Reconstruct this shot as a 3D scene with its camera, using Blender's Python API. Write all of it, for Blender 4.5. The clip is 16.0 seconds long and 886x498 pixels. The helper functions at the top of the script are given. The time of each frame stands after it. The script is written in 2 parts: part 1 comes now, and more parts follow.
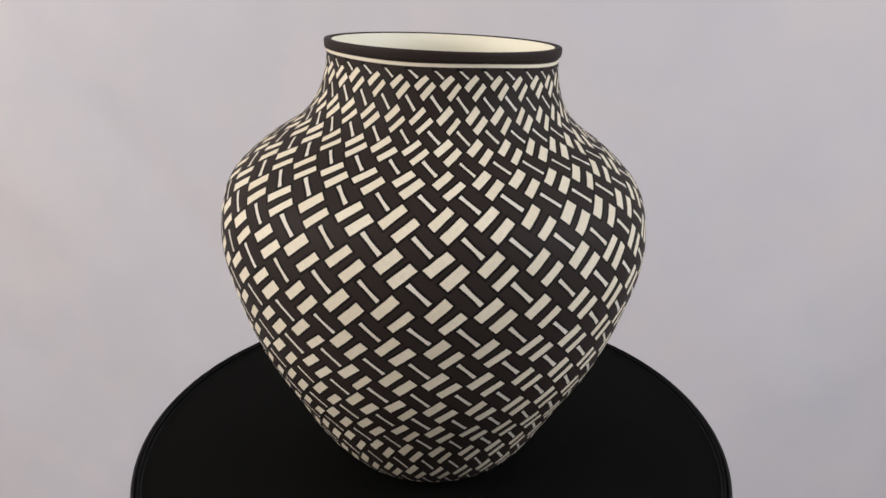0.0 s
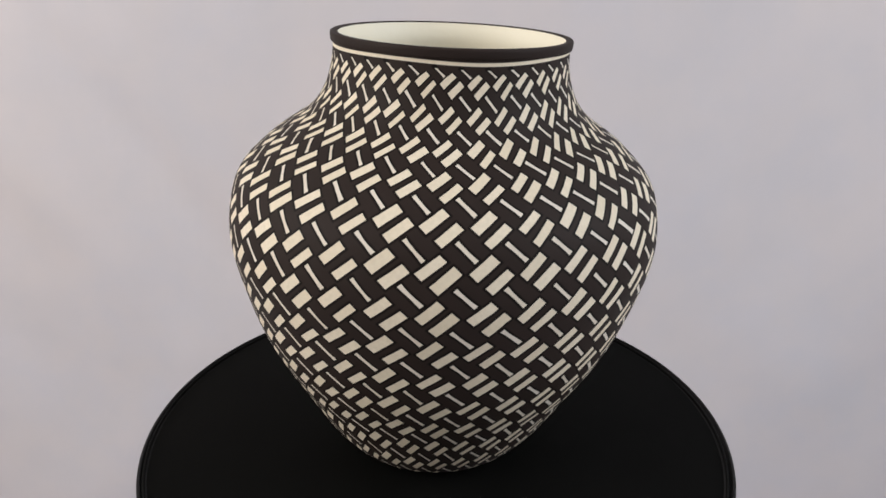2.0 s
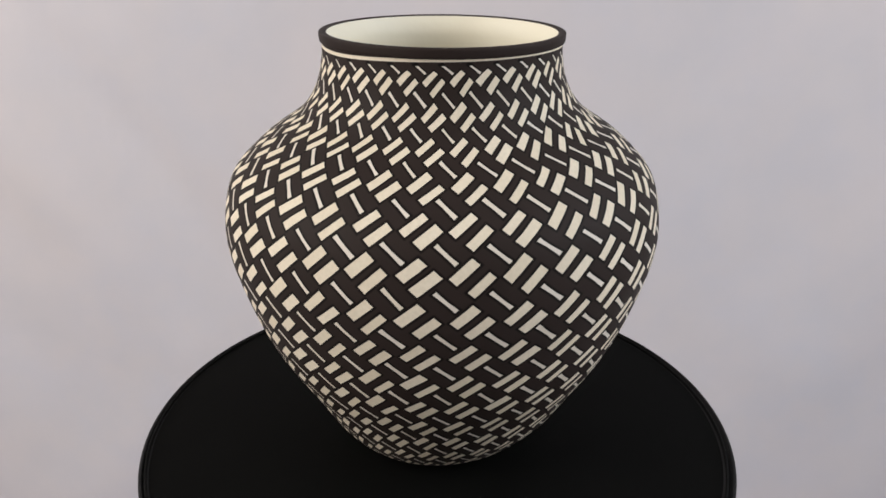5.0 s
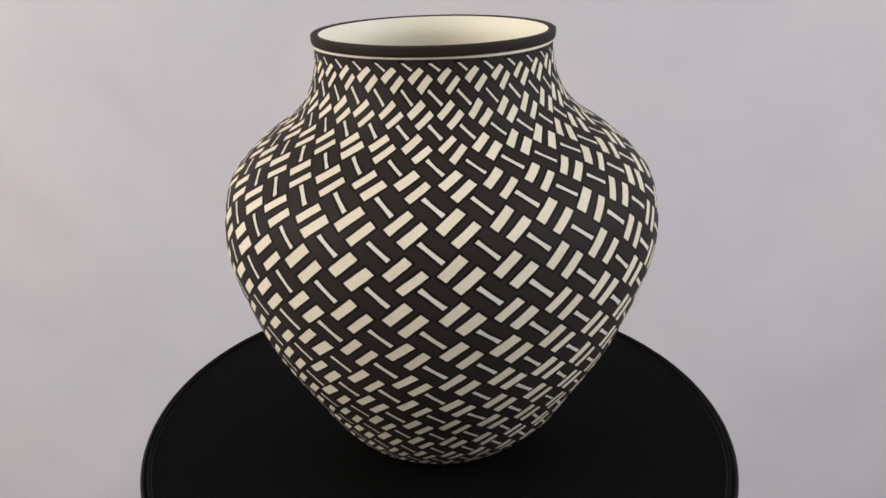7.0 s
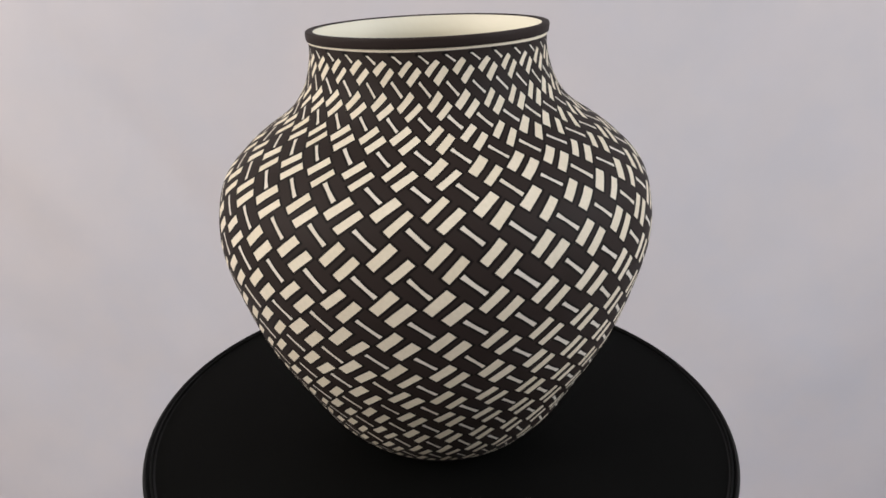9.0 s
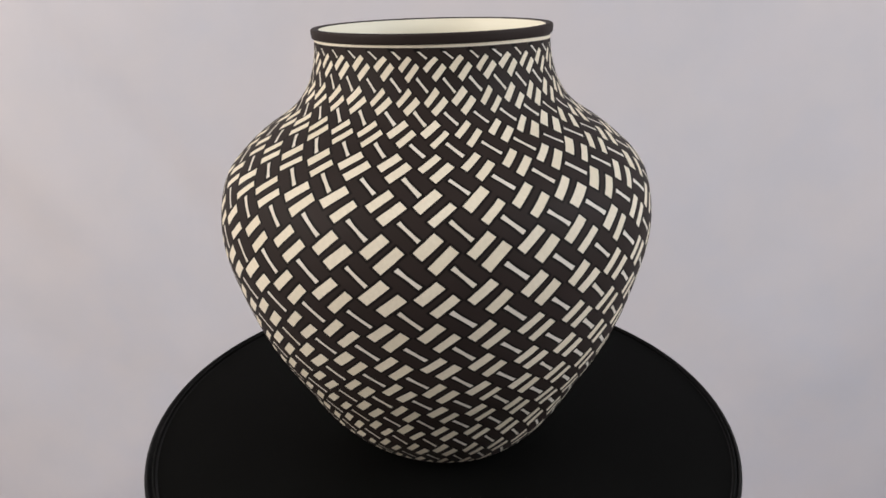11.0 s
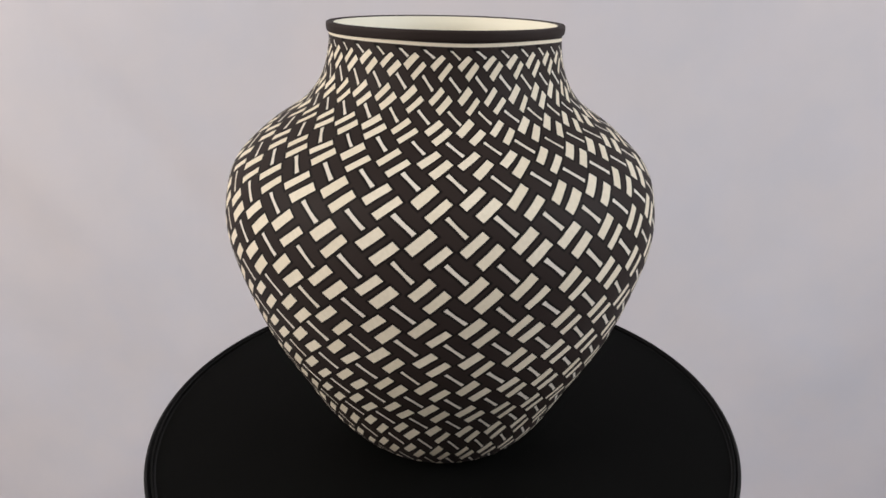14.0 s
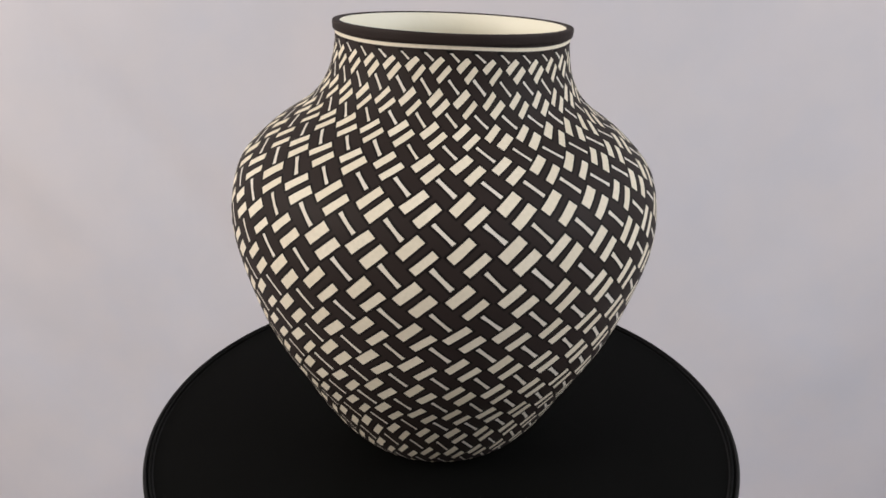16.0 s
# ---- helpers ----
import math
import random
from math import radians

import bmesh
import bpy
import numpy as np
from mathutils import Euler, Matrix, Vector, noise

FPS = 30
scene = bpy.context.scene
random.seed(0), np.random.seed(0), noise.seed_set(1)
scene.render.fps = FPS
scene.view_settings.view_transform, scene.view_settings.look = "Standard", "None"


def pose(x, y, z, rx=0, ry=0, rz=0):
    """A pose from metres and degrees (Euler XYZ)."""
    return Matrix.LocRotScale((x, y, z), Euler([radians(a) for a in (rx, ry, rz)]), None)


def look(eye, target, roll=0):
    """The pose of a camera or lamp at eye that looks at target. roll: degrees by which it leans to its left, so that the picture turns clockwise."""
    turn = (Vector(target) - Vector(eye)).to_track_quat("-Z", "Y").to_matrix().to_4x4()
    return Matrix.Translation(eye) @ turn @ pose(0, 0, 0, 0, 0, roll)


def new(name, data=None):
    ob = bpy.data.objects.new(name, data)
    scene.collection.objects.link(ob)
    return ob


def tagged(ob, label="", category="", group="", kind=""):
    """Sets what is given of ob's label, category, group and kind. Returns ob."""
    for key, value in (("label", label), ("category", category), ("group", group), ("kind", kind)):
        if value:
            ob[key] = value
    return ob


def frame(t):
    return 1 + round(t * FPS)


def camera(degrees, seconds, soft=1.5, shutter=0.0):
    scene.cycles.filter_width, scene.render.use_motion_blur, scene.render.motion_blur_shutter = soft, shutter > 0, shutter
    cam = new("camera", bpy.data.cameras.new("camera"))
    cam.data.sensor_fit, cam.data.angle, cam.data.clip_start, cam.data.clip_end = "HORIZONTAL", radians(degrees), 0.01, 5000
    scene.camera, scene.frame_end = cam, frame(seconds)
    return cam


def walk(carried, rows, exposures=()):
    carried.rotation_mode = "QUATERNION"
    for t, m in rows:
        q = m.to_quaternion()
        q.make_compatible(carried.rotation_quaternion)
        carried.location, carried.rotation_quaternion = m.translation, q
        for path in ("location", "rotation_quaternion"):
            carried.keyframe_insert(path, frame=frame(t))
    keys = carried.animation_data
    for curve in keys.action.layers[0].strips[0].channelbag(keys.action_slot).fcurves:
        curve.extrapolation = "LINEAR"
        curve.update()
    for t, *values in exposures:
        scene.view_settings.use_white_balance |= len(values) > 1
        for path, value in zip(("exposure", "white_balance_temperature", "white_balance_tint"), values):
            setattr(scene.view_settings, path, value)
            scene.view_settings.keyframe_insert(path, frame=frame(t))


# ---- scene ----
SECONDS = 16.0
S = 0.1525  # radius of the turntable, 12 inch across

# ---- camera: held by hand, drifting a little ----
cam = camera(62.21, SECONDS, soft=1.6)
EYE = (0.0, -2.2027 * S, 1.5377 * S)
DRIFT = [  # seconds; yaw, pitch and lean in degrees
    (0.0, -0.609, -21.160, -0.445),
    (0.5, -0.444, -21.455, -0.521),
    (1.0, -0.350, -21.629, -0.460),
    (1.5, -0.277, -21.745, -0.446),
    (2.0, -0.227, -21.787, -0.430),
    (2.5, -0.186, -21.872, -0.313),
    (3.0, -0.215, -21.951, -0.200),
    (3.5, -0.274, -22.023, -0.210),
    (4.0, -0.333, -22.141, -0.220),
    (6.5, -0.234, -22.186, -0.120),
    (7.0, -0.227, -22.212, -0.072),
    (7.5, -0.230, -22.297, -0.013),
    (8.0, -0.231, -22.346, 0.035),
    (8.5, -0.251, -22.411, 0.086),
    (9.0, -0.246, -22.442, 0.144),
    (11.5, -0.096, -22.340, 0.179),
    (12.0, -0.120, -22.411, 0.199),
    (12.5, -0.158, -22.473, 0.218),
    (13.0, -0.117, -22.455, 0.185),
    (13.5, -0.142, -22.517, 0.144),
    (14.0, -0.113, -22.503, 0.099),
    (14.5, -0.081, -22.523, 0.095),
    (15.0, -0.061, -22.556, 0.081),
    (15.5, -0.055, -22.548, 0.073),
    (16.0, -0.093, -22.581, -0.055),
]
walk(cam, [(t, pose(*EYE, 90 + pitch, lean, yaw)) for t, yaw, pitch, lean in DRIFT])

# ---- light ----
world = bpy.data.worlds.new("room_air")
scene.world = world
world.use_nodes = True
world.node_tree.nodes["Background"].inputs["Color"].default_value = (0.9, 0.93, 1.0, 1)
world.node_tree.nodes["Background"].inputs["Strength"].default_value = 0.05


def softbox(name, eye, target, size, watts, colour):
    data = bpy.data.lights.new(name, "AREA")
    data.shape, data.size, data.size_y, data.energy, data.color = "RECTANGLE", size[0], size[1], watts, colour
    ob = new(name, data)
    ob.matrix_world = look(eye, target)
    return ob


softbox("softbox_warm", (-1.34, -0.45, 0.80), (-0.05, 0.10, 0.10), (1.1, 1.1), 23.7, (1.0, 0.945, 0.885))
softbox("softbox_cool", (1.35, -0.40, 0.78), (0.0, -0.34, 0.0), (1.1, 1.1), 19.2, (0.895, 0.94, 1.0))
scene.view_settings.exposure = 0.0


# ---- materials ----
def material(name):
    m = bpy.data.materials.new(name)
    m.use_nodes = True
    return m, m.node_tree, m.node_tree.nodes["Principled BSDF"]


class Maths:
    """Short writing of math nodes in one tree."""

    def __init__(self, tree):
        self.tree = tree

    def do(self, op, a, b=0.0, c=0.0):
        n = self.tree.nodes.new("ShaderNodeMath")
        n.operation = op
        for socket, v in zip(n.inputs, (a, b, c)):
            if isinstance(v, (int, float)):
                socket.default_value = v
            else:
                self.tree.links.new(v, socket)
        return n.outputs[0]

    def noise(self, vector, scale, detail=3.0, dims="3D"):
        n = self.tree.nodes.new("ShaderNodeTexNoise")
        n.noise_dimensions = dims
        n.inputs["Scale"].default_value, n.inputs["Detail"].default_value = scale, detail
        self.tree.links.new(vector, n.inputs["Vector"])
        return n.outputs["Fac"]

    def step(self, edge, value, soft):
        """1 where value lies below edge."""
        n = self.tree.nodes.new("ShaderNodeMapRange")
        n.interpolation_type = "SMOOTHSTEP"
        t = self.do("SUBTRACT", edge, value)
        self.tree.links.new(t, n.inputs["Value"])
        n.inputs["From Min"].default_value, n.inputs["From Max"].default_value = -soft, soft
        return n.outputs["Result"]

    def spread(self, value):
        n = self.tree.nodes.new("ShaderNodeMapRange")
        self.tree.links.new(value, n.inputs["Value"])
        n.inputs["From Min"].default_value, n.inputs["From Max"].default_value = 0.34, 0.66
        return n.outputs["Result"]

    def mix(self, fac, a, b):
        n = self.tree.nodes.new("ShaderNodeMix")
        n.data_type = "RGBA"
        for socket, v in ((n.inputs[0], fac), (n.inputs[6], a), (n.inputs[7], b)):
            if isinstance(v, tuple):
                socket.default_value = (*v, 1)
            elif isinstance(v, (int, float)):
                socket.default_value = v
            else:
                self.tree.links.new(v, socket)
        return n.outputs[2]

    def bump(self, height, strength, distance):
        n = self.tree.nodes.new("ShaderNodeBump")
        n.inputs["Strength"].default_value, n.inputs["Distance"].default_value = strength, distance
        self.tree.links.new(height, n.inputs["Height"])
        return n.outputs["Normal"]

    def coords(self, kind="Object"):
        return self.tree.nodes.new("ShaderNodeTexCoord").outputs[kind]


CREAM, CREAM_DARK = (0.875, 0.79, 0.645), (0.80, 0.705, 0.56)
PALE, YELLOWED = (0.75, 0.695, 0.63), (0.70, 0.605, 0.44)
BLACK, BLACK_BROWN = (0.0220, 0.0150, 0.0130), (0.0320, 0.0220, 0.0190)
OUTLINE = (0.0028, 0.0021, 0.0019)  # the bars were first outlined in full black
COLUMNS = 32
TOP_ROW = 0.53  # where the painted field begins below the neck line
FOOT_ROW = 14.25  # the bars end here; below it only the black paint colour is drawn


def slip_colour(x, here):
    """Cream slip: broad clouding and the fine grain of the clay."""
    broad = x.mix(x.noise(here, 26.0, 4.0), CREAM_DARK, CREAM)
    return x.mix(x.do("MULTIPLY", x.spread(x.noise(here, 620.0, 3.0)), 0.35), broad, (0.66, 0.575, 0.44))


def paint_colour(x, here):
    return x.mix(x.noise(here, 40.0, 4.0), BLACK, BLACK_BROWN)


def make_painted_clay():
    """Cream slip under black paint that leaves two broad bars and one thin bar bare in every cell of the net."""
    m, tree, bsdf = material("painted_clay")
    x = Maths(tree)
    here = x.coords()
    uv = tree.nodes.new("ShaderNodeUVMap")
    uv.uv_map = "net"
    sep = tree.nodes.new("ShaderNodeSeparateXYZ")
    tree.links.new(uv.outputs[0], sep.inputs[0])
    waver = x.do("MULTIPLY", x.do("SUBTRACT", x.noise(here, 220.0, 2.0), 0.5), 0.03)
    u, v = sep.outputs[0], sep.outputs[1]
    bare, tone, ring = None, 0.12, 0.0
    for k, (cu, cv, half_long, half_wide, thin) in enumerate((
            (0.0, 0.0, 0.43, 0.154, False), (0.295, 0.285, 0.43, 0.146, False), (0.645, 0.652, 0.415, 0.056, True))):
        du, dv = x.do("SUBTRACT", u, cu), x.do("SUBTRACT", v, cv)
        i, j = x.do("ROUND", du), x.do("ROUND", dv)
        cell = tree.nodes.new("ShaderNodeCombineXYZ")
        tree.links.new(x.do("FLOORED_MODULO", i, COLUMNS), cell.inputs[0])
        tree.links.new(j, cell.inputs[1])
        cell.inputs[2].default_value = 7.0 * k + 0.5
        dice = tree.nodes.new("ShaderNodeTexWhiteNoise")
        tree.links.new(cell.outputs[0], dice.inputs["Vector"])
        r = tree.nodes.new("ShaderNodeSeparateXYZ")
        tree.links.new(dice.outputs["Color"], r.inputs[0])
        jit = [x.do("SUBTRACT", r.outputs[n], 0.5) for n in range(3)]
        du = x.do("ADD", x.do("SUBTRACT", du, i), x.do("MULTIPLY", jit[0], 0.04))
        dv = x.do("ADD", x.do("SUBTRACT", dv, j), x.do("MULTIPLY", jit[1], 0.04))
        along, across = x.do("ADD", du, dv), x.do("SUBTRACT", du, dv)
        if thin:
            along, across = across, along
        # across: the bar's length; along: its width, each mark a little turned and fat of its own
        along = x.do("ADD", along, x.do("MULTIPLY", across, x.do("MULTIPLY", jit[2], 0.10)))
        width = x.do("ADD", half_wide, x.do("MULTIPLY", jit[1], 0.012 if thin else 0.045))
        if thin:
            flare = x.do("MULTIPLY", x.do("MULTIPLY", across, across), 0.10)
            width = x.do("ADD", x.do("ADD", width, flare), x.do("MULTIPLY", jit[0], 0.01))
        length = x.do("ADD", half_long, x.do("MULTIPLY", jit[0], 0.05))
        a = x.step(x.do("ADD", width, waver), x.do("ABSOLUTE", along), 0.012)
        b = x.step(x.do("ADD", length, waver), x.do("ABSOLUTE", across), 0.012)
        mark = x.do("MULTIPLY", a, b)
        near = x.do("MULTIPLY", x.step(x.do("ADD", width, 0.07), x.do("ABSOLUTE", along), 0.035), x.step(x.do("ADD", length, 0.07), x.do("ABSOLUTE", across), 0.035))
        if thin:
            thin_mark = mark
        else:
            below = x.do("GREATER_THAN", j, 0.5)
            mark, near = x.do("MULTIPLY", mark, below), x.do("MULTIPLY", near, below)
        ring = x.do("MAXIMUM", ring, near)
        tone = x.do("ADD", tone, x.do("MULTIPLY", mark, x.do("MULTIPLY", jit[2], 0.5)))
        bare = mark if bare is None else x.do("MAXIMUM", bare, mark)
    bare = x.do("MULTIPLY", bare, x.step(v, TOP_ROW, 0.015))
    bare = x.do("MULTIPLY", bare, x.step(FOOT_ROW, v, 0.06))
    # the bare line below the rim
    line = x.do("MULTIPLY", x.step(0.395, v, 0.012), x.step(v, 0.285, 0.012))
    bare = x.do("MAXIMUM", bare, line)
    slip, paint = x.mix(x.do("MULTIPLY", thin_mark, 0.8), slip_colour(x, here), PALE), x.mix(x.do("MULTIPLY", ring, 0.95), paint_colour(x, here), OUTLINE)
    slip = x.mix(x.do("MAXIMUM", tone, 0.0), slip, YELLOWED)
    # one small chip in the slip
    far = tree.nodes.new("ShaderNodeVectorMath")
    far.operation = "DISTANCE"
    tree.links.new(here, far.inputs[0])
    far.inputs[1].default_value = (0.648 * S * math.cos(-1.512), 0.648 * S * math.sin(-1.512), 0.829 * S)
    slip = x.mix(x.step(0.00055, far.outputs["Value"], 0.0003), slip, (0.30, 0.22, 0.14))
    tree.links.new(x.mix(bare, paint, slip), bsdf.inputs["Base Color"])
    rough = tree.nodes.new("ShaderNodeMapRange")
    tree.links.new(bare, rough.inputs["Value"])
    rough.inputs["To Min"].default_value, rough.inputs["To Max"].default_value = 0.62, 0.5
    tree.links.new(rough.outputs["Result"], bsdf.inputs["Roughness"])
    bsdf.inputs["Specular IOR Level"].default_value = 0.13
    height = x.do("SUBTRACT", x.do("MULTIPLY", x.noise(here, 300.0, 3.0), 0.6), x.do("MULTIPLY", bare, 0.4))
    tree.links.new(x.bump(height, 0.35, 0.0004), bsdf.inputs["Normal"])
    return m


def make_plain(name, a, b, scale, roughness, bump=0.0, bump_scale=200.0, distance=0.0005, gloss=0.5):
    m, tree, bsdf = material(name)
    x = Maths(tree)
    here = x.coords()
    tree.links.new(x.mix(x.noise(here, scale, 4.0), a, b), bsdf.inputs["Base Color"])
    bsdf.inputs["Roughness"].default_value = roughness
    bsdf.inputs["Specular IOR Level"].default_value = gloss
    if bump:
        tree.links.new(x.bump(x.noise(here, bump_scale, 4.0), bump, distance), bsdf.inputs["Normal"])
    return m


def make_cloth():
    """Pale sheet with faint uneven tinting and a fine weave."""
    m, tree, bsdf = material("pale_cloth")
    x = Maths(tree)
    here = x.coords()
    tint = x.mix(x.spread(x.noise(here, 3.0, 2.0)), (0.645, 0.600, 0.612), (0.596, 0.583, 0.627))
    tint = x.mix(x.do("MULTIPLY", x.spread(x.noise(here, 7.0, 3.0)), 0.55), tint, (0.580, 0.558, 0.583))
    tint = x.mix(x.do("MULTIPLY", x.spread(x.noise(here, 19.0, 2.0)), 0.25), tint, (0.675, 0.614, 0.601))
    tree.links.new(tint, bsdf.inputs["Base Color"])
    bsdf.inputs["Roughness"].default_value, bsdf.inputs["Specular IOR Level"].default_value = 0.95, 0.1
    tree.links.new(x.bump(x.noise(here, 900.0, 2.0), 0.2, 0.0003), bsdf.inputs["Normal"])
    return m


CLAY = make_painted_clay()
RIM_PAINT = make_plain("rim_paint", BLACK, BLACK_BROWN, 40.0, 0.6, 0.25, 300.0, gloss=0.13)
SLIP = make_plain("cream_slip", (0.84, 0.785, 0.635), (0.875, 0.825, 0.68), 26.0, 0.55, 0.2, 250.0)
DISC = make_plain("black_laminate", (0.0032, 0.0032, 0.0030), (0.0048, 0.0048, 0.0045), 30.0, 0.65, 0.1, 400.0, 0.0002, 0.03)
EDGE = make_plain("black_edge_band", (0.0040, 0.0040, 0.0039), (0.0060, 0.0060, 0.0058), 60.0, 0.42, gloss=0.18)
BEAD = make_plain("satin_bead", (0.0045, 0.0045, 0.0043), (0.0070, 0.0070, 0.0068), 60.0, 0.6, gloss=0.06)
CLOTH = make_cloth()
# for the added room; its grey sets how much fill light bounces back
BOUNCE_GREY = make_plain("bounce_grey", (0.50, 0.50, 0.50), (0.55, 0.55, 0.545), 3.0, 0.9)


# ---- building helpers ----
def part(name, bm, mat, parent=None, label=""):
    me = bpy.data.meshes.new(name)
    bm.to_mesh(me)
    bm.free()
    for f in me.polygons:
        f.use_smooth = True
    me.materials.append(mat)
    ob = new(name, me)
    if parent:
        ob.parent = parent
    return tagged(ob, label)


def smooth_curve(xs, ys):
    """A natural cubic spline through the knots."""
    xs, ys = np.array(xs, float), np.array(ys, float)
    n, h = len(xs), np.diff(xs)
    A, b = np.eye(n), np.zeros(n)
    for i in range(1, n - 1):
        A[i, i - 1:i + 2] = h[i - 1], 2 * (h[i - 1] + h[i]), h[i]
        b[i] = 6 * ((ys[i + 1] - ys[i]) / h[i] - (ys[i] - ys[i - 1]) / h[i - 1])
    M = np.linalg.solve(A, b)

    def at(x):
        i = int(np.clip(np.searchsorted(xs, x) - 1, 0, n - 2))
        a, c, H = xs[i + 1] - x, x - xs[i], h[i]
        return float(M[i] * a ** 3 / (6 * H) + M[i + 1] * c ** 3 / (6 * H) + (ys[i] / H - M[i] * H / 6) * a + (ys[i + 1] / H - M[i + 1] * H / 6) * c)
    return at


def revolve(rows, segments, uv=None, close_start=False, close_end=False):
    """A surface of revolution from rows of (radius, height); uv(angle, height) gives the net's place."""
    bm = bmesh.new()
    rings = [[bm.verts.new((r * math.cos(2 * math.pi * k / segments), r * math.sin(2 * math.pi * k / segments), z)) for k in range(segments)] for r, z in rows]
    layer = bm.loops.layers.uv.new("net") if uv else None
    places = [[uv(2 * math.pi * k / segments, z) for k in range(segments + 1)] for r, z in rows] if uv else [None] * len(rows)
    for a, b, p, o in zip(rings, rings[1:], places, places[1:]):
        for k in range(segments):
            q = (k + 1) % segments
            f = bm.faces.new((a[k], a[q], b[q], b[k]))
            if layer:
                for loop, at in zip(f.loops, (p[k], p[k + 1], o[k + 1], o[k])):
                    loop[layer].uv = at
    if close_start:
        bm.faces.new(list(reversed(rings[0])))
    if close_end:
        bm.faces.new(rings[-1])
    return bm


def rounded(r, z0, z1, bevel, steps=5):
    """Rows of a disc's side with rounded edges, from below."""
    low = [(r - bevel + bevel * math.sin(a), z0 + bevel - bevel * math.cos(a)) for a in np.linspace(0, math.pi / 2, steps)]
    high = [(r - bevel + bevel * math.cos(a), z1 - bevel + bevel * math.sin(a)) for a in np.linspace(0, math.pi / 2, steps)]
    return low + high


# ---- setting ----
FLOOR = -0.80
CREASES = ((-0.47, 0.72, -0.7, 0.05, -0.015), (-0.62, 0.68, -0.6, 0.075, 0.015), (0.52, -0.05, -0.9, 0.05, 0.014), (0.76, 0.3, 0.5, 0.10, -0.010), (-0.55, 0.1, 0.8, 0.09, 0.010))  # place, run, slope, width, height


def backdrop():
    """One pale cloth, laid under the stand and rising behind it in a sweep, with soft folds."""
    bm = bmesh.new()
    n, m = 150, 160
    path = []
    for s in np.linspace(0, 1, m):
        d = -1.3 + 4.0 * s  # length along the cloth
        bend, back = 0.12, 0.70
        flat = back - bend
        if d < flat:
            path.append((d, FLOOR, 0))
        elif d < flat + bend * math.pi / 2:
            a = (d - flat) / bend
            path.append((flat + bend * math.sin(a), FLOOR + bend * (1 - math.cos(a)), a))
        else:
            path.append((back, FLOOR + bend + d - flat - bend * math.pi / 2, math.pi / 2))
    rows = []
    for y, z, a in path:
        row = []
        for x in np.linspace(-1.3, 1.3, n):
            along = y + z
            fold = 0.011 * noise.noise((x * 2.2 + along, along * 1.6, 1.7)) + 0.006 * noise.noise((x * 6 + along * 3, along * 4, 4.2))
            for x0, run, slope, wide, high in CREASES:
                d = (x - x0 - slope * (along - run)) / wide
                fold += high * math.exp(-d * d) * math.exp(-((along - run) / 0.35) ** 2)
            fold *= min(1.0, max(0.0, math.hypot(x, y) / 0.3 - 0.6))
            row.append(bm.verts.new((x, y - fold * math.sin(a), z + fold * math.cos(a))))
        rows.append(row)
    for a, b in zip(rows, rows[1:]):
        for k in range(n - 1):
            bm.faces.new((a[k], a[k + 1], b[k + 1], b[k]))
    ob = part("backdrop", bm, CLOTH)
    return tagged(ob, "pale lavender-grey cloth backdrop with soft folds", "backdrop", kind="structure")


def box(x0, x1, y0, y1, z0, z1):
    bm = bmesh.new()
    bmesh.ops.create_cube(bm, size=1, matrix=Matrix.Translation(((x0 + x1) / 2, (y0 + y1) / 2, (z0 + z1) / 2)) @ Matrix.Diagonal((x1 - x0, y1 - y0, z1 - z0, 1)))
    return bm


def room():
    # unseen shell added round the set to close it and bounce the softboxes' light
    w, lo, hi, t = 1.8, FLOOR - 0.02, 1.75, 0.1
    for name, b in (("floor", (-w, w, -w, w, lo - t, lo)), ("ceiling", (-w, w, -w, w, hi, hi + t)),
                    ("wall_north", (-w, w, w, w + t, lo, hi)), ("wall_south", (-w, w, -w - t, -w, lo, hi)),
                    ("wall_east", (w, w + t, -w, w, lo, hi)), ("wall_west", (-w - t, -w, -w, w, lo, hi))):
        ob = part(name, box(*b), BOUNCE_GREY)
        for f in ob.data.polygons:
            f.use_smooth = False
        tagged(ob, "added unseen grey bounce " + name.split("_")[0], name.split("_")[0], kind="structure")


# ---- things ----
# how the jar stands on the disc: it leans, off the middle
LEAN_X, LEAN_Y = -0.0182, 0.0327
SET_DOWN = Matrix.Translation((-0.0190 * S, 0.0005 * S, 0.0)) @ pose(0, 0, 0, math.degrees(LEAN_X), 0, 0) @ pose(0, 0, 0, 0, math.degrees(LEAN_Y), 0)
SPIN_PER_SECOND = -23.688
# the motor does not run quite evenly: seconds, degrees behind or ahead
SPIN_LAG = [(0.0, -0.27), (0.5, 0.05), (1.0, -0.24), (1.5, 0.44), (2.0, 0.11), (2.5, 0.83), (3.0, 0.48), (3.5, 0.94), (4.0, 0.68), (6.5, 0.82), (7.0, 0.29), (7.5, 0.68), (8.0, 0.38), (8.5, 0.35), (9.0, -0.31), (11.5, -0.25), (12.0, -0.44), (12.5, 0.0), (13.0, -0.25), (13.5, -0.06), (14.0, -0.28), (14.5, 0.14), (15.0, -0.41), (15.5, -0.18), (16.0, -0.37)]


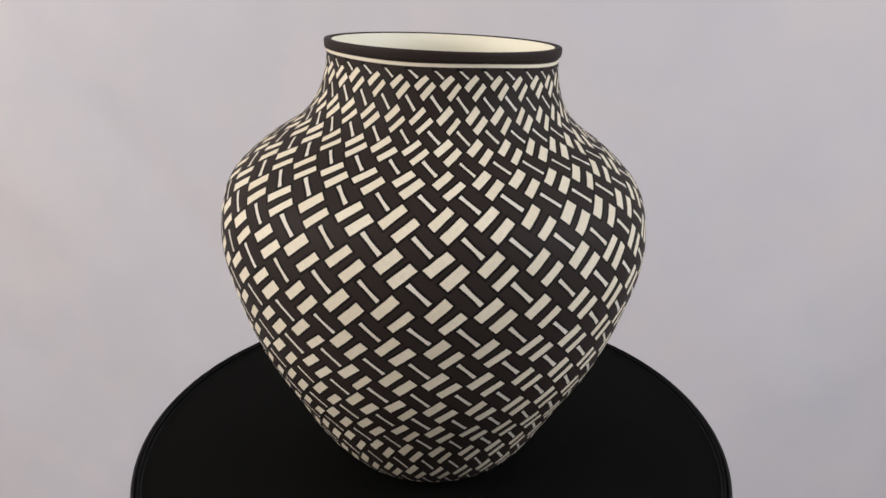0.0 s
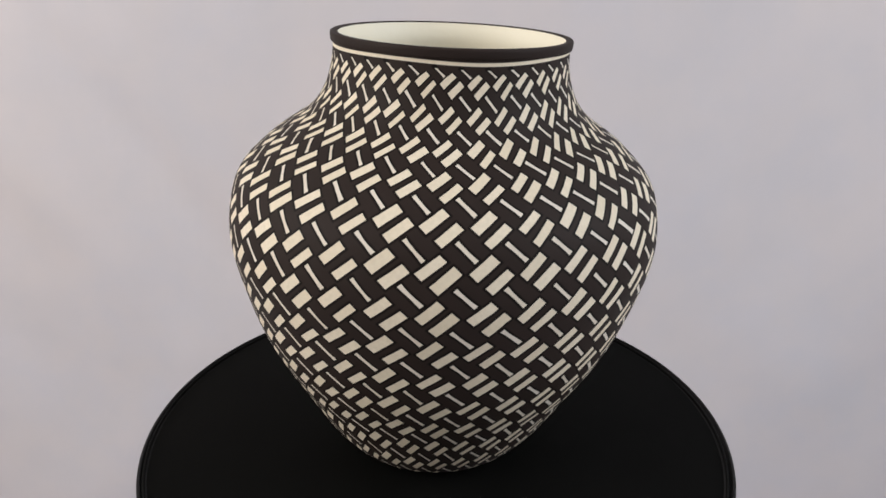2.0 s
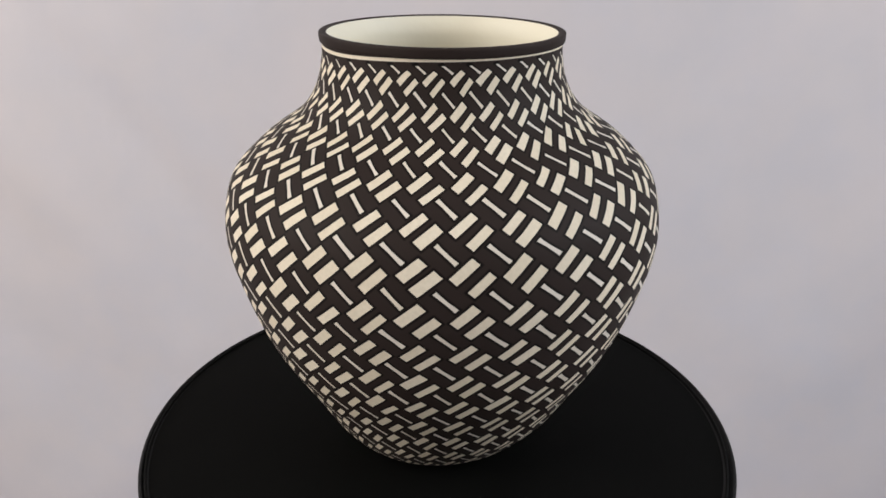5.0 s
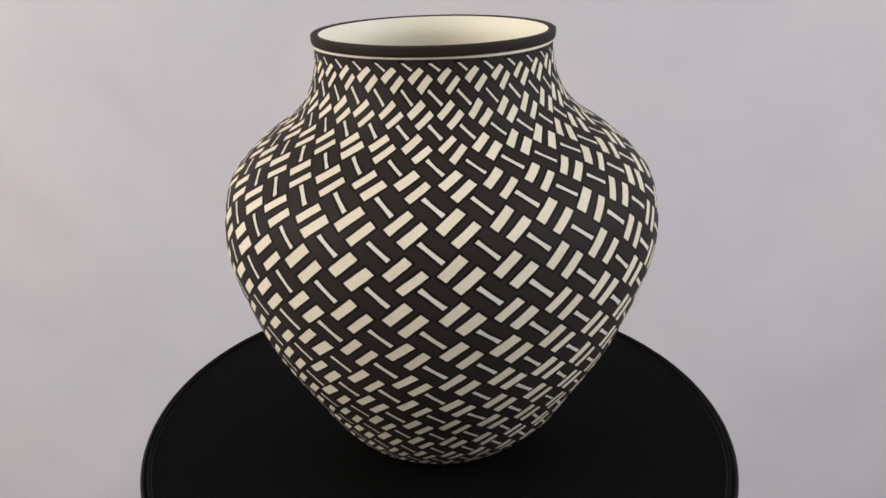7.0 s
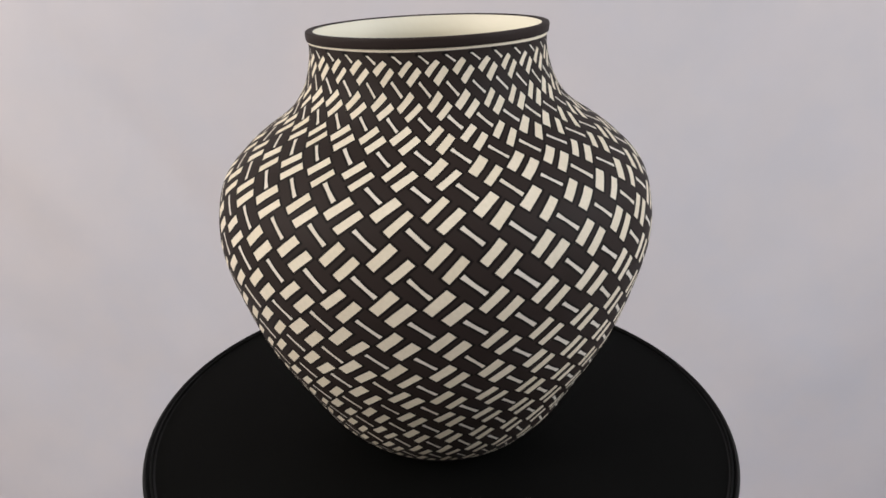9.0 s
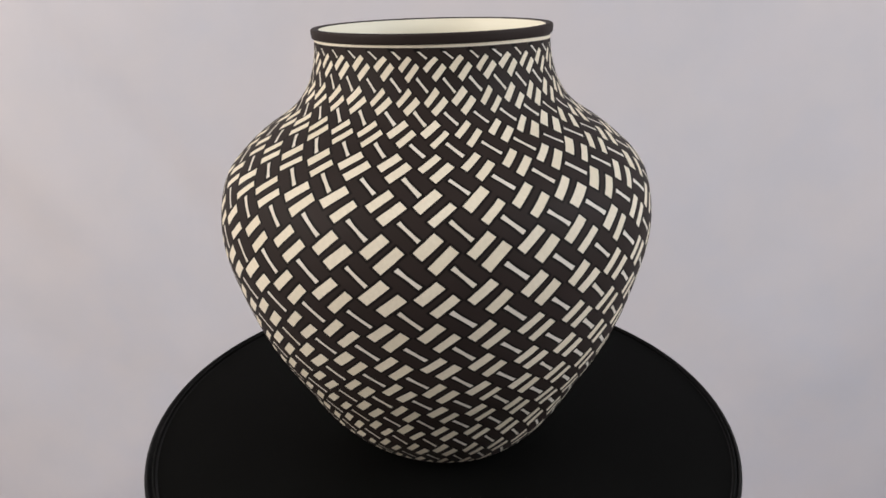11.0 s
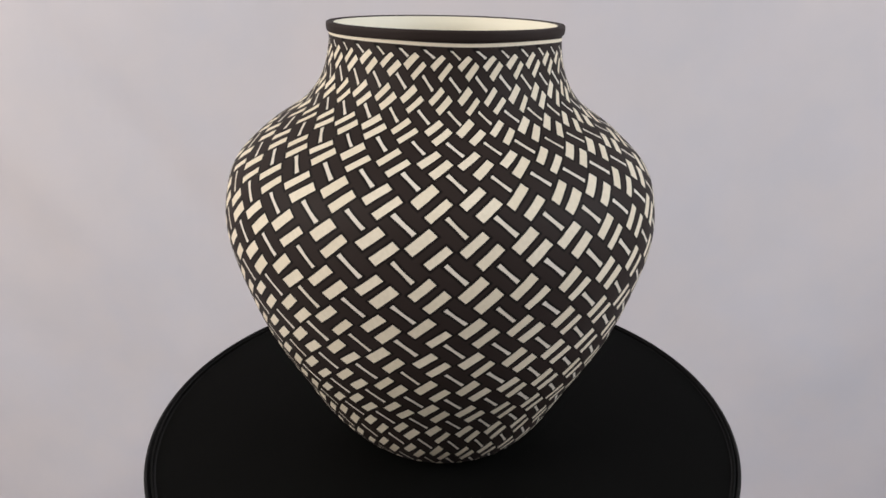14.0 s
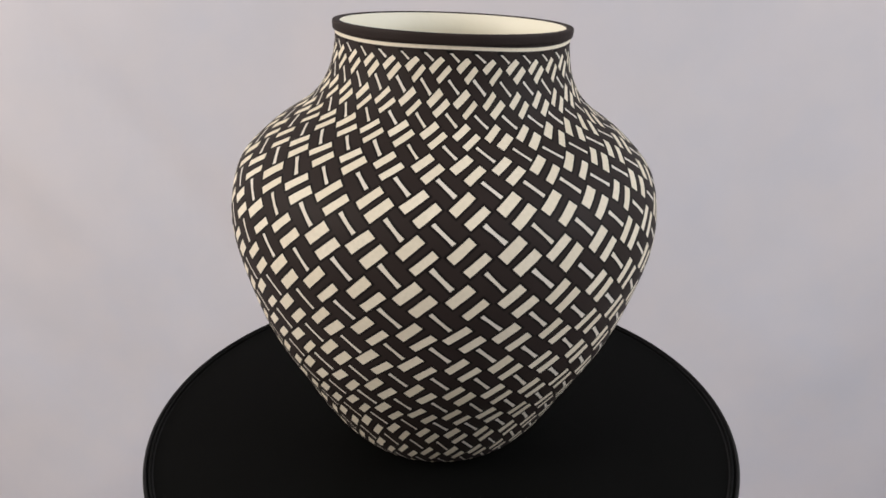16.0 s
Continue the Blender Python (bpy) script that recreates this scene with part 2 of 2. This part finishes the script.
def turntable():
    """The turning disc: a black plate with a rounded edge, and a thin black mat lying a little off its middle."""
    disc = tagged(new("turntable_disc"), "round black turntable disc with a thin mat under the jar", "turntable")
    r, deep = S * 1.001, -0.0014
    lip = [(r * 0.9915, -0.0003), (r * 0.9895, -0.0005), (r * 0.988, -0.0009), (r * 0.986, deep - 0.0001), (r * 0.5, deep - 0.0002)]
    part("plate", revolve([(r * 0.6, -0.014)] + rounded(r, -0.014, -0.0003, 0.0010) + lip, 192, close_start=True, close_end=True), EDGE, disc, "black plate with a low rounded lip")
    mat = part("mat", revolve(rounded(S * 0.967, deep - 0.0006, deep, 0.0003) + [(S * 0.2, deep)], 192, close_end=True), DISC, disc, "thin matt black mat")
    mat.location = (0.00008, -0.0007, 0)
    bead = [(S * (0.977 + 0.0055 * math.cos(a)), deep + 0.0012 * math.sin(a)) for a in np.linspace(0, math.pi, 9)]
    part("bead", revolve(bead, 192), BEAD, disc, "narrow satin black bead round the mat").location = (0.00006, -0.0005, 0)
    return disc


def stand():
    ob = tagged(new("rotary_stand"), "round black rotary stand under the disc on the cloth", "stand")
    part("foot", revolve(rounded(0.085, FLOOR, FLOOR + 0.02, 0.004), 96, close_start=True, close_end=True), DISC, ob)
    part("housing", revolve(rounded(0.045, FLOOR + 0.0195, -0.017, 0.004), 96, close_start=True, close_end=True), DISC, ob)
    part("spindle", revolve([(0.02, -0.018), (0.02, -0.0138)], 32, close_start=True, close_end=True), EDGE, ob)
    return ob


HEIGHTS = (-0.018, -0.006, 0.02, 0.06, 0.14, 0.24, 0.36, 0.50, 0.60, 0.70, 0.78, 0.85, 0.90, 0.95, 1.00, 1.05, 1.10, 1.15, 1.20, 1.25, 1.285, 1.304)
RADII = (0.216, 0.257, 0.305, 0.345, 0.405, 0.4615, 0.5295, 0.592, 0.6232, 0.6480, 0.6548, 0.6466, 0.6342, 0.6079, 0.5599, 0.4997, 0.4257, 0.3809, 0.3568, 0.345, 0.341, 0.341)
ROWS_AT = (-0.05, 0.05, 0.145, 0.243, 0.344, 0.444, 0.545, 0.651, 0.7624, 0.8742, 0.9698, 1.0421, 1.1036, 1.175, 1.257, 1.266, 1.285, 1.295, 1.305)
ROW_NUMBERS = (15, 14, 13, 12, 11, 10, 9, 8, 7, 6, 5, 4, 3, 2, 1, 0.87, 0.53, 0.39, 0.27)
SLIDE_AT = (0.0, 0.145, 0.243, 0.344, 0.444, 0.545, 0.70, 0.875, 0.97, 1.042, 1.104, 1.175, 1.257, 1.30)
SLIDES = (0.12, 0.08, 0.035, 0.015, 0.0, 0.015, 0.0, 0.0, 0.01, 0.05, 0.07, 0.125, 0.12, 0.12)
SWAYS = (0.30, 0.20, 0.125, 0.055, 0.04, 0.02, 0.01, 0.0, 0.0, -0.02, -0.015, -0.04, -0.02, -0.02)
DIPS = (0.045, 0.029, 0.016, 0.0115, 0.0057, 0.001, 0.0, 0.0, 0.0, 0.001, 0.003, 0.003, 0.0035, 0.0035)
girth = smooth_curve(HEIGHTS, RADII)
row_at = smooth_curve(ROWS_AT, ROW_NUMBERS)
slide, sway, dip = smooth_curve(SLIDE_AT, SLIDES), smooth_curve(SLIDE_AT, SWAYS), smooth_curve(SLIDE_AT, DIPS)


def net(angle, z):
    """Column and row of the painted net; the painter spaced the columns by eye, so they crowd on one side."""
    u = COLUMNS * angle / (2 * math.pi)
    for k, (c, d) in enumerate(((0.102, 0.025), (0.032, -0.001), (-0.021, 0.007), (0.001, 0.008))):
        u += c * math.cos((k + 1) * angle) + d * math.sin((k + 1) * angle)
    h, s = z / S, math.sin(angle)
    wave = sum(c * math.cos((k + 1) * angle) + d * math.sin((k + 1) * angle) for k, (c, d) in enumerate(
        ((-0.0014, 0.0003), (-0.0002, 0.0013), (-0.001, 0.001), (0.0001, 0.0009), (0.0008, 0.0003))))
    low, mid = math.exp(-((h - 0.28) / 0.24) ** 2), math.exp(-((h - 0.75) / 0.2) ** 2)
    lift = (0.0130 * low + 0.0025 * mid) * math.cos(angle) + 0.0045 * low * s - 0.0012 * math.exp(-((h - 0.88) / 0.25) ** 2)
    lift -= 0.0055 * math.exp(-((h - 0.95) / 0.09) ** 2 - ((angle - 2.27) / 0.45) ** 2)  # two rows sit high on one side
    lift += 0.0025 * math.exp(-((h - 0.72) / 0.16) ** 2 - ((angle - 4.15) / 0.45) ** 2)
    lift += 0.0045 * math.exp(-((h - 0.52) / 0.14) ** 2 - ((angle - 2.35) / 0.4) ** 2)
    u += 0.0625 * low * math.cos(angle - 0.70)
    return (u - 0.001 - slide(h) + sway(h) * s, row_at(h - dip(h) * s - wave + lift))


# how far the hand-built wall strays from round at the belly and at the foot: cosine and sine of each turn, in disc radii
BELLY = ((0.0029, 0), (-0.0030, 0.0031), (0.0012, -0.0032), (-0.0020, 0.0023), (-0.0009, 0.0005))
FOOT = ((0.0027, 0), (0.0177, -0.0077))


def settle(ob):
    """Thrown by hand: a little out of round, and its foot ground flat although the jar leans."""
    for v in ob.data.vertices:
        x, y, z = v.co
        a = math.atan2(y, x)
        k = 1 - 0.0052 * math.cos(2 * a) + 0.0022 * math.sin(2 * a)
        w = min(1.0, max(0.0, 1 - z / (0.16 * S)))
        k -= 0.0105 * w * (1 + math.cos(a - 2.5))
        swell = sum(c * math.cos(n * a) + d * math.sin(n * a) for n, (c, d) in enumerate(BELLY))
        swell = swell * math.exp(-((z / S - 0.78) / 0.3) ** 2) + w * sum(c * math.cos(n * a) + d * math.sin(n * a) for n, (c, d) in enumerate(FOOT))
        r = max(math.hypot(x, y), 1e-6)
        k += swell * S / r * min(1.0, r / (0.2 * S))
        k += 0.005 * math.cos(a - 1.62) * math.exp(-((z / S - 1.05) / 0.1) ** 2) * S / r
        tip = min(1.0, max(0.0, (z / S - 0.95) / 0.3))  # the neck leans a little further than the body
        v.co = (x * k + 0.0022 * tip * S, y * k + 0.0004 * tip * S, z + w * (LEAN_Y * x - LEAN_X * y))


def jar():
    pot = tagged(new("jar"), "round-shouldered clay jar painted with black and cream basket-weave bars", "jar")
    zs = np.linspace(-0.0175, 1.304, 154)
    body = [(0.17 * S, -0.018 * S)] + [(girth(z) * S, z * S) for z in zs]
    parts = [part("body", revolve(body, 256, net, close_start=True), CLAY, pot)]
    rim = [(girth(1.304), 1.304), (0.3435, 1.3042), (0.3460, 1.3054), (0.3471, 1.308), (0.3478, 1.313), (0.3484, 1.320), (0.3485, 1.3255), (0.3476, 1.3290), (0.3450, 1.3310), (0.339, 1.3316), (0.333, 1.3311), (0.3285, 1.3298), (0.3265, 1.328)]
    parts.append(part("rim", revolve([(r * S, z * S) for r, z in rim], 192), RIM_PAINT, pot, "black painted rounded rim"))
    inner = [(0.3265 * S, 1.328 * S), (0.322 * S, 1.315 * S)] + [(max(girth(z) - 0.026, 0.05) * S, z * S) for z in np.linspace(1.29, 0.05, 60)]
    parts.append(part("inside", revolve(inner, 128, close_end=True), SLIP, pot, "bare cream inside wall"))
    for ob in parts:
        settle(ob)
    return pot


backdrop()
room()
DISC_THING = turntable()
stand()
JAR = jar()


def motions():
    """Disc and jar turn together, clockwise from above."""
    turns = []
    for k in range(33):
        t = k * 0.5
        lag = float(np.interp(t, [a for a, _ in SPIN_LAG], [b for _, b in SPIN_LAG]))
        turns.append((t, pose(0, 0, 0, 0, 0, SPIN_PER_SECOND * t + lag)))
    walk(DISC_THING, turns)
    walk(JAR, [(t, m @ SET_DOWN) for t, m in turns])


motions()
